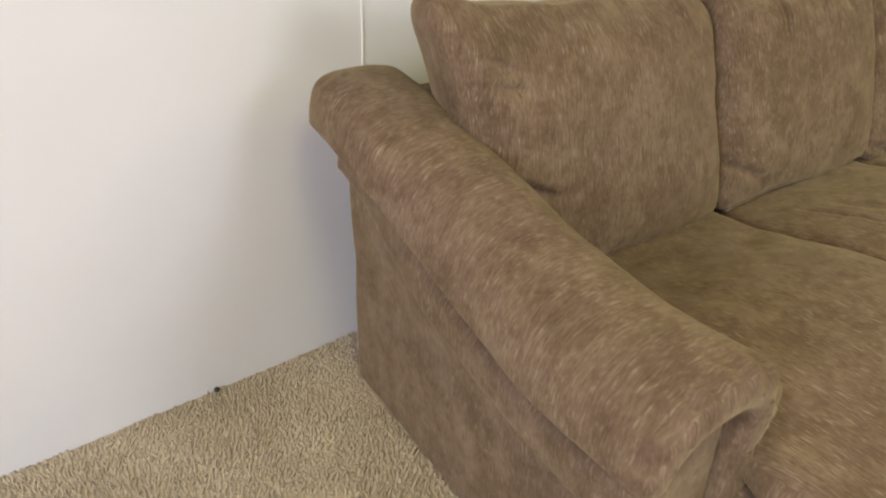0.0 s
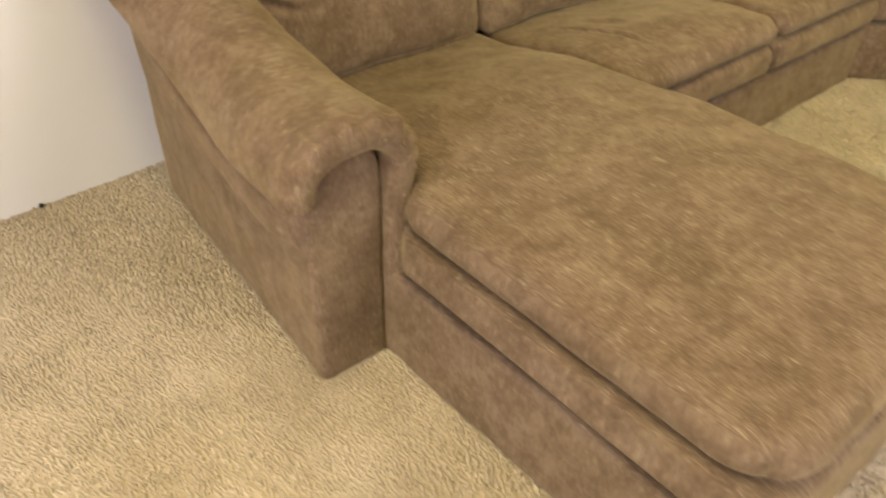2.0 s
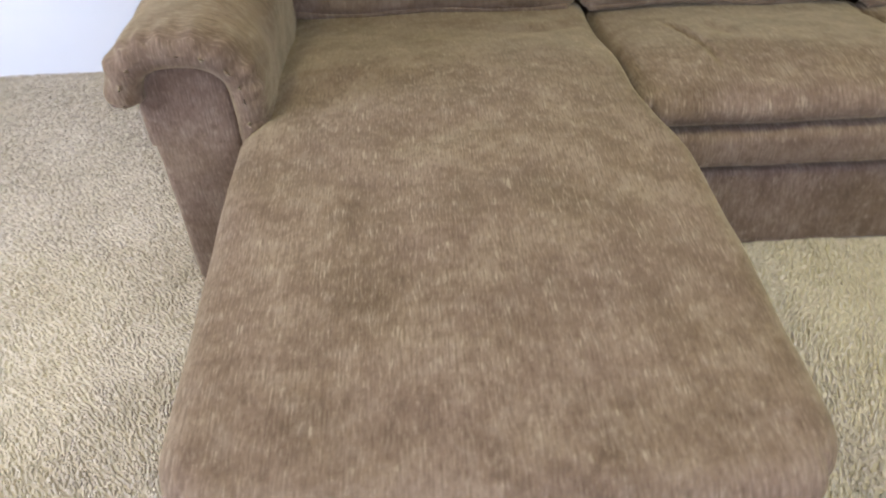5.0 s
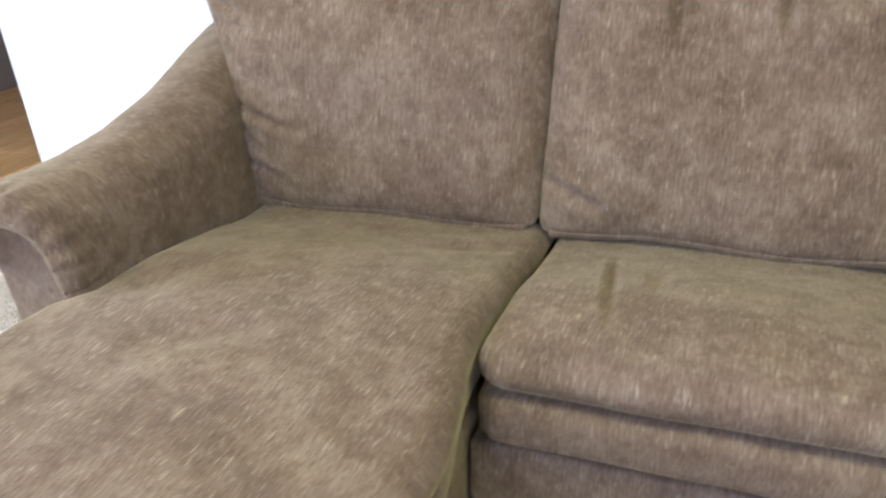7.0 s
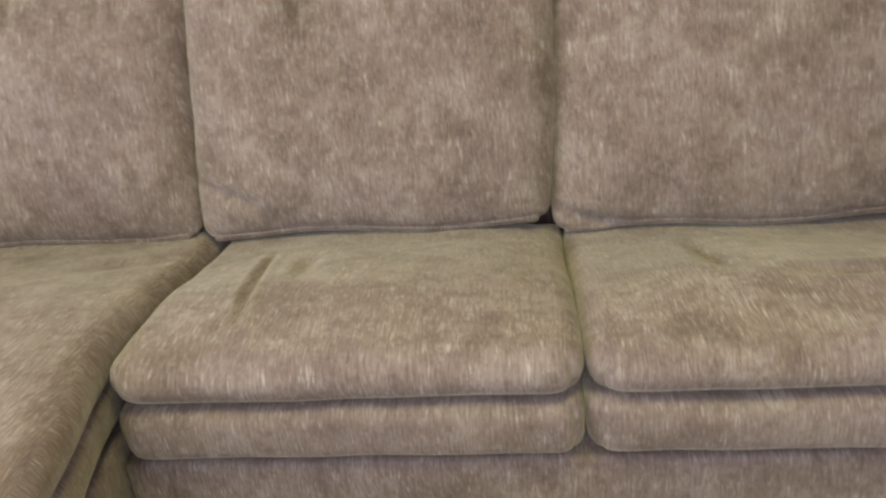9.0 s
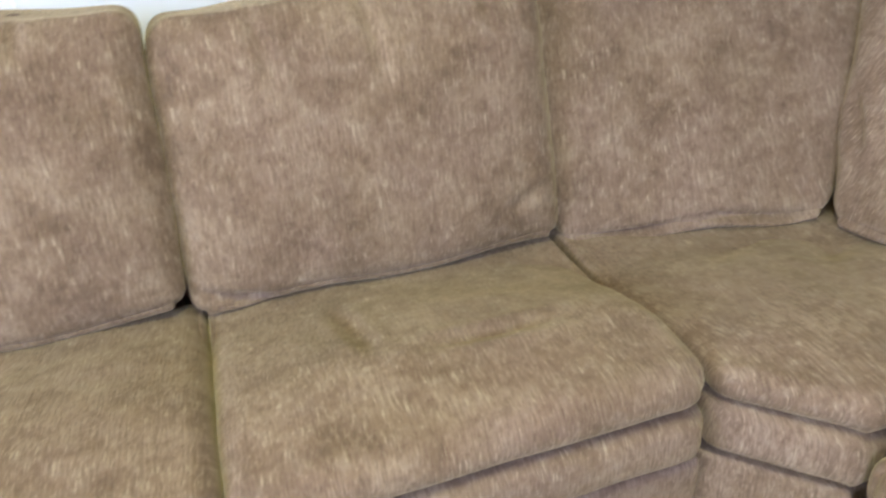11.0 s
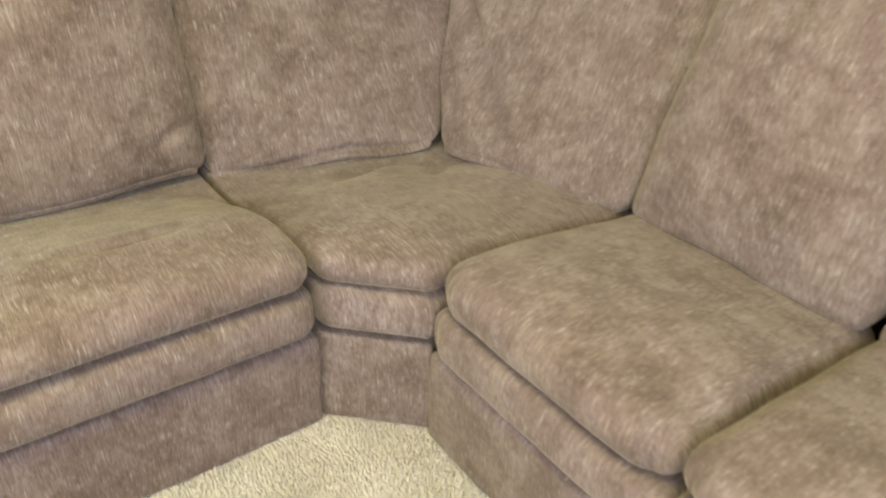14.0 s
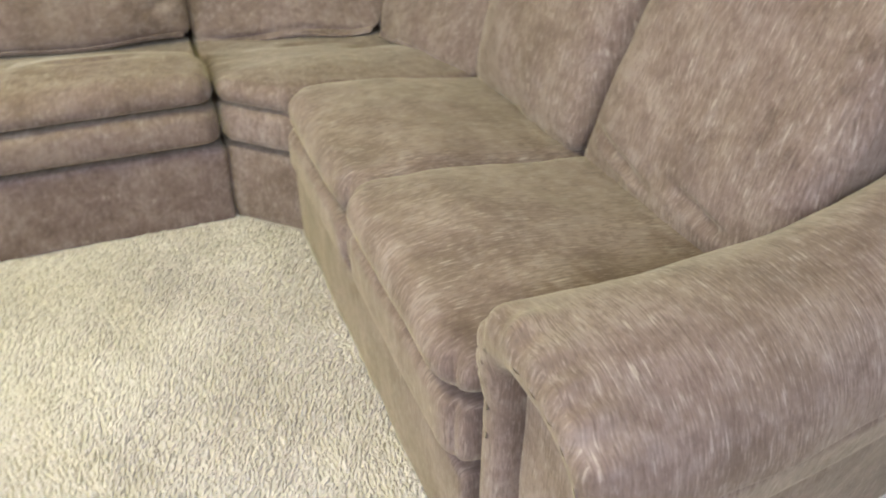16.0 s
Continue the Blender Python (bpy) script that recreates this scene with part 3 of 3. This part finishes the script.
# short side with its arm
short = thing("loveseat_section", (2.1, -1.3, 0), "brown chenille two-seat section with a rolled arm", "sofa", GROUP)
base_box("base", (XR - 0.005, -1.785, 0.0), (2.5, -0.68, ZF - 0.018), CORDS_Y, short, 51)
for n, (a, b) in enumerate(((-1.23, -0.7), (-1.785, -1.246))):
    part("band", seat_cushion((XR - 0.024, a, ZF), (2.3, b, ZJ - 0.01 + 0.02 * n), 52 + n, 0.024, 0.0, (), rounded([(XR - 0.032, a - 0.004, -1, -1), (XR - 0.032, b + 0.004, -1, 1)], 0.055)), CORDS_Y, short)
    part("seat_cushion", seat_cushion((XR - 0.018 - 0.01 * n, a, ZJ + 0.022 * n), (2.26, b, ZS + 0.01 + 0.014 * n), 54 + n, 0.04, 0.028, (), rounded([(XR - 0.026 - 0.01 * n, a - 0.004, -1, -1), (XR - 0.026 - 0.01 * n, b + 0.004, -1, 1)], 0.075), lambda p: 0.035 * ease(1.8, 2.17, p.x)), CORDS_Y, short)
base_box("back_frame", (2.38, -1.78, 0.0), (2.6, -0.69, 0.76), CORDS_Y, short, 56, 0.03)
back(short, short_side, 0.705, 1.228, 57, 0.03, 0.06, 0.92, bulge=0.062, foot=0.396, folds=[(0.9, 0.95, 0.92, 0.8, 0.02, 0.008)])
back(short, short_side, 1.247, 1.785, 58, 0.06, 0.04, 0.92, foot=0.398, folds=[(1.3, 0.5, 1.5, 0.46, 0.012, 0.008), (1.55, 0.5, 1.7, 0.47, 0.012, 0.008)])
arm(short, lambda u, v, z: (1.698 + u, -1.795 - v, z), CORDS_X, CORDS_X, 0.93, True, 0.6, 0.14, 0.25)


# ---- carpet pile ----
def pile():
    """Small leaning tufts all over the open part of the carpet."""
    rng = np.random.default_rng(5)
    gap = 0.0088
    gx, gy = np.meshgrid(np.arange(-2.06, 2.7, gap), np.arange(-2.9, 0.68, gap))
    x, y = (gx + rng.uniform(-0.45, 0.45, gx.shape) * gap).ravel(), (gy + rng.uniform(-0.45, 0.45, gy.shape) * gap).ravel()
    under = ((x > -0.95 + 0.078 * (y + 0.6)) & (x < 0.0) & (y > -0.57) & (y < 0.355)) | ((x > -0.755) & (x < 0.0) & (y > -1.39)) | ((x > -0.01) & (y > -0.475)) | ((x > 1.73) & (y > -1.95))
    keep = ~under & (y < 0.577 + 0.045 * x - 0.004)
    x, y = x[keep], y[keep]
    n = len(x)
    lay = 1.4 * np.sin(x * 3.1 + 1.3 * np.sin(y * 2.3)) + 1.1 * np.sin(y * 4.7 + x * 1.9) + 0.6 * np.sin(x * 13 + y * 9)
    grid = rng.uniform(0, 1, (260, 260))

    def clump(size):
        """Smooth random field whose clumps are size wide."""
        u, v = (x + 3) / size, (y + 4) / size
        i, j = np.floor(u).astype(int), np.floor(v).astype(int)
        fu, fv = u - i, v - j
        fu, fv = fu * fu * (3 - 2 * fu), fv * fv * (3 - 2 * fv)
        pick = lambda a, b: grid[(i + a) % 260, (j + b) % 260]
        return (pick(0, 0) * (1 - fu) + pick(1, 0) * fu) * (1 - fv) + (pick(0, 1) * (1 - fu) + pick(1, 1) * fu) * fv

    turn = lay + 2.2 * clump(0.035) + rng.normal(0, 0.5, n)
    lean = rng.uniform(0.002, 0.006, n)
    rough = np.clip(2.2 * clump(0.16) - 0.5, 0.15, 1.3)
    high = 0.003 + rough * (0.005 * clump(0.021) - 0.001) + 0.003 * clump(0.075) + 0.0014 * rough * clump(0.042) + rng.uniform(0, 0.0025, n)
    wide = rng.uniform(0.0034, 0.0052, n)
    spin = rng.uniform(0, 2.1, n)
    verts = np.empty((n, 6, 3))
    for k in range(3):
        a = spin + k * 2 * np.pi / 3
        verts[:, k, 0], verts[:, k, 1], verts[:, k, 2] = x + wide * np.cos(a), y + wide * np.sin(a), -0.0005
        a, tip = a + 0.5, 0.8 * wide
        verts[:, 3 + k, 0], verts[:, 3 + k, 1] = x + lean * np.cos(turn) + tip * np.cos(a), y + lean * np.sin(turn) + tip * np.sin(a)
        verts[:, 3 + k, 2] = high + (0.0, 0.0012, -0.001)[k]
    corners = np.array([[0, 1, 4], [0, 4, 3], [1, 2, 5], [1, 5, 4], [2, 0, 3], [2, 3, 5], [3, 4, 5]])
    faces = (np.arange(n)[:, None, None] * 6 + corners[None]).reshape(-1)
    me = bpy.data.meshes.new("carpet_pile")
    me.vertices.add(6 * n)
    me.vertices.foreach_set("co", verts.ravel())
    me.loops.add(21 * n)
    me.loops.foreach_set("vertex_index", faces.astype(np.int32))
    me.polygons.add(7 * n)
    me.polygons.foreach_set("loop_start", np.arange(0, 21 * n, 3, dtype=np.int32))
    me.materials.append(TUFTS)
    me.update(calc_edges=True)
    me.validate()
    ob = new("pile", me)
    ob.parent = carpet
    return tagged(ob, "beige cut pile", kind="stuff")


pile()


# ---- floor boards of the room beyond ----
def boards():
    """Pine boards along y, in staggered lengths, as pieces of the floor."""
    wide, shapes = 0.138, {}
    rng = random.Random(8)
    x = -2.073 - wide
    while x > X0 - 0.05:
        y = Y0
        while y < Y1 - 0.05:
            long = rng.choice((0.6, 1.0, 1.4) if y == Y0 else (1.4, 1.8, 2.2))
            long = min(long, round(Y1 - y, 3))
            if long not in shapes:
                b, h = 0.003, 0.02
                v = [(0, 0, 0), (wide - 0.003, 0, 0), (wide - 0.003, long - 0.003, 0), (0, long - 0.003, 0)]
                v += [(px, py, h - b) for px, py, _ in v]
                v += [(b, b, h), (wide - 0.003 - b, b, h), (wide - 0.003 - b, long - 0.003 - b, h), (b, long - 0.003 - b, h)]
                f = [(0, 3, 2, 1), (8, 9, 10, 11)]
                for i in range(4):
                    j = (i + 1) % 4
                    f += [(i, j, 4 + j, 4 + i), (4 + i, 4 + j, 8 + j, 8 + i)]
                shapes[long] = mesh_of("board", v, f, WOOD, False)
            if long > 0.05:
                ob = new("board", shapes[long])
                ob.location = (x, y, -0.021)
                ob.parent = floor
            y += long
        x -= wide


boards()
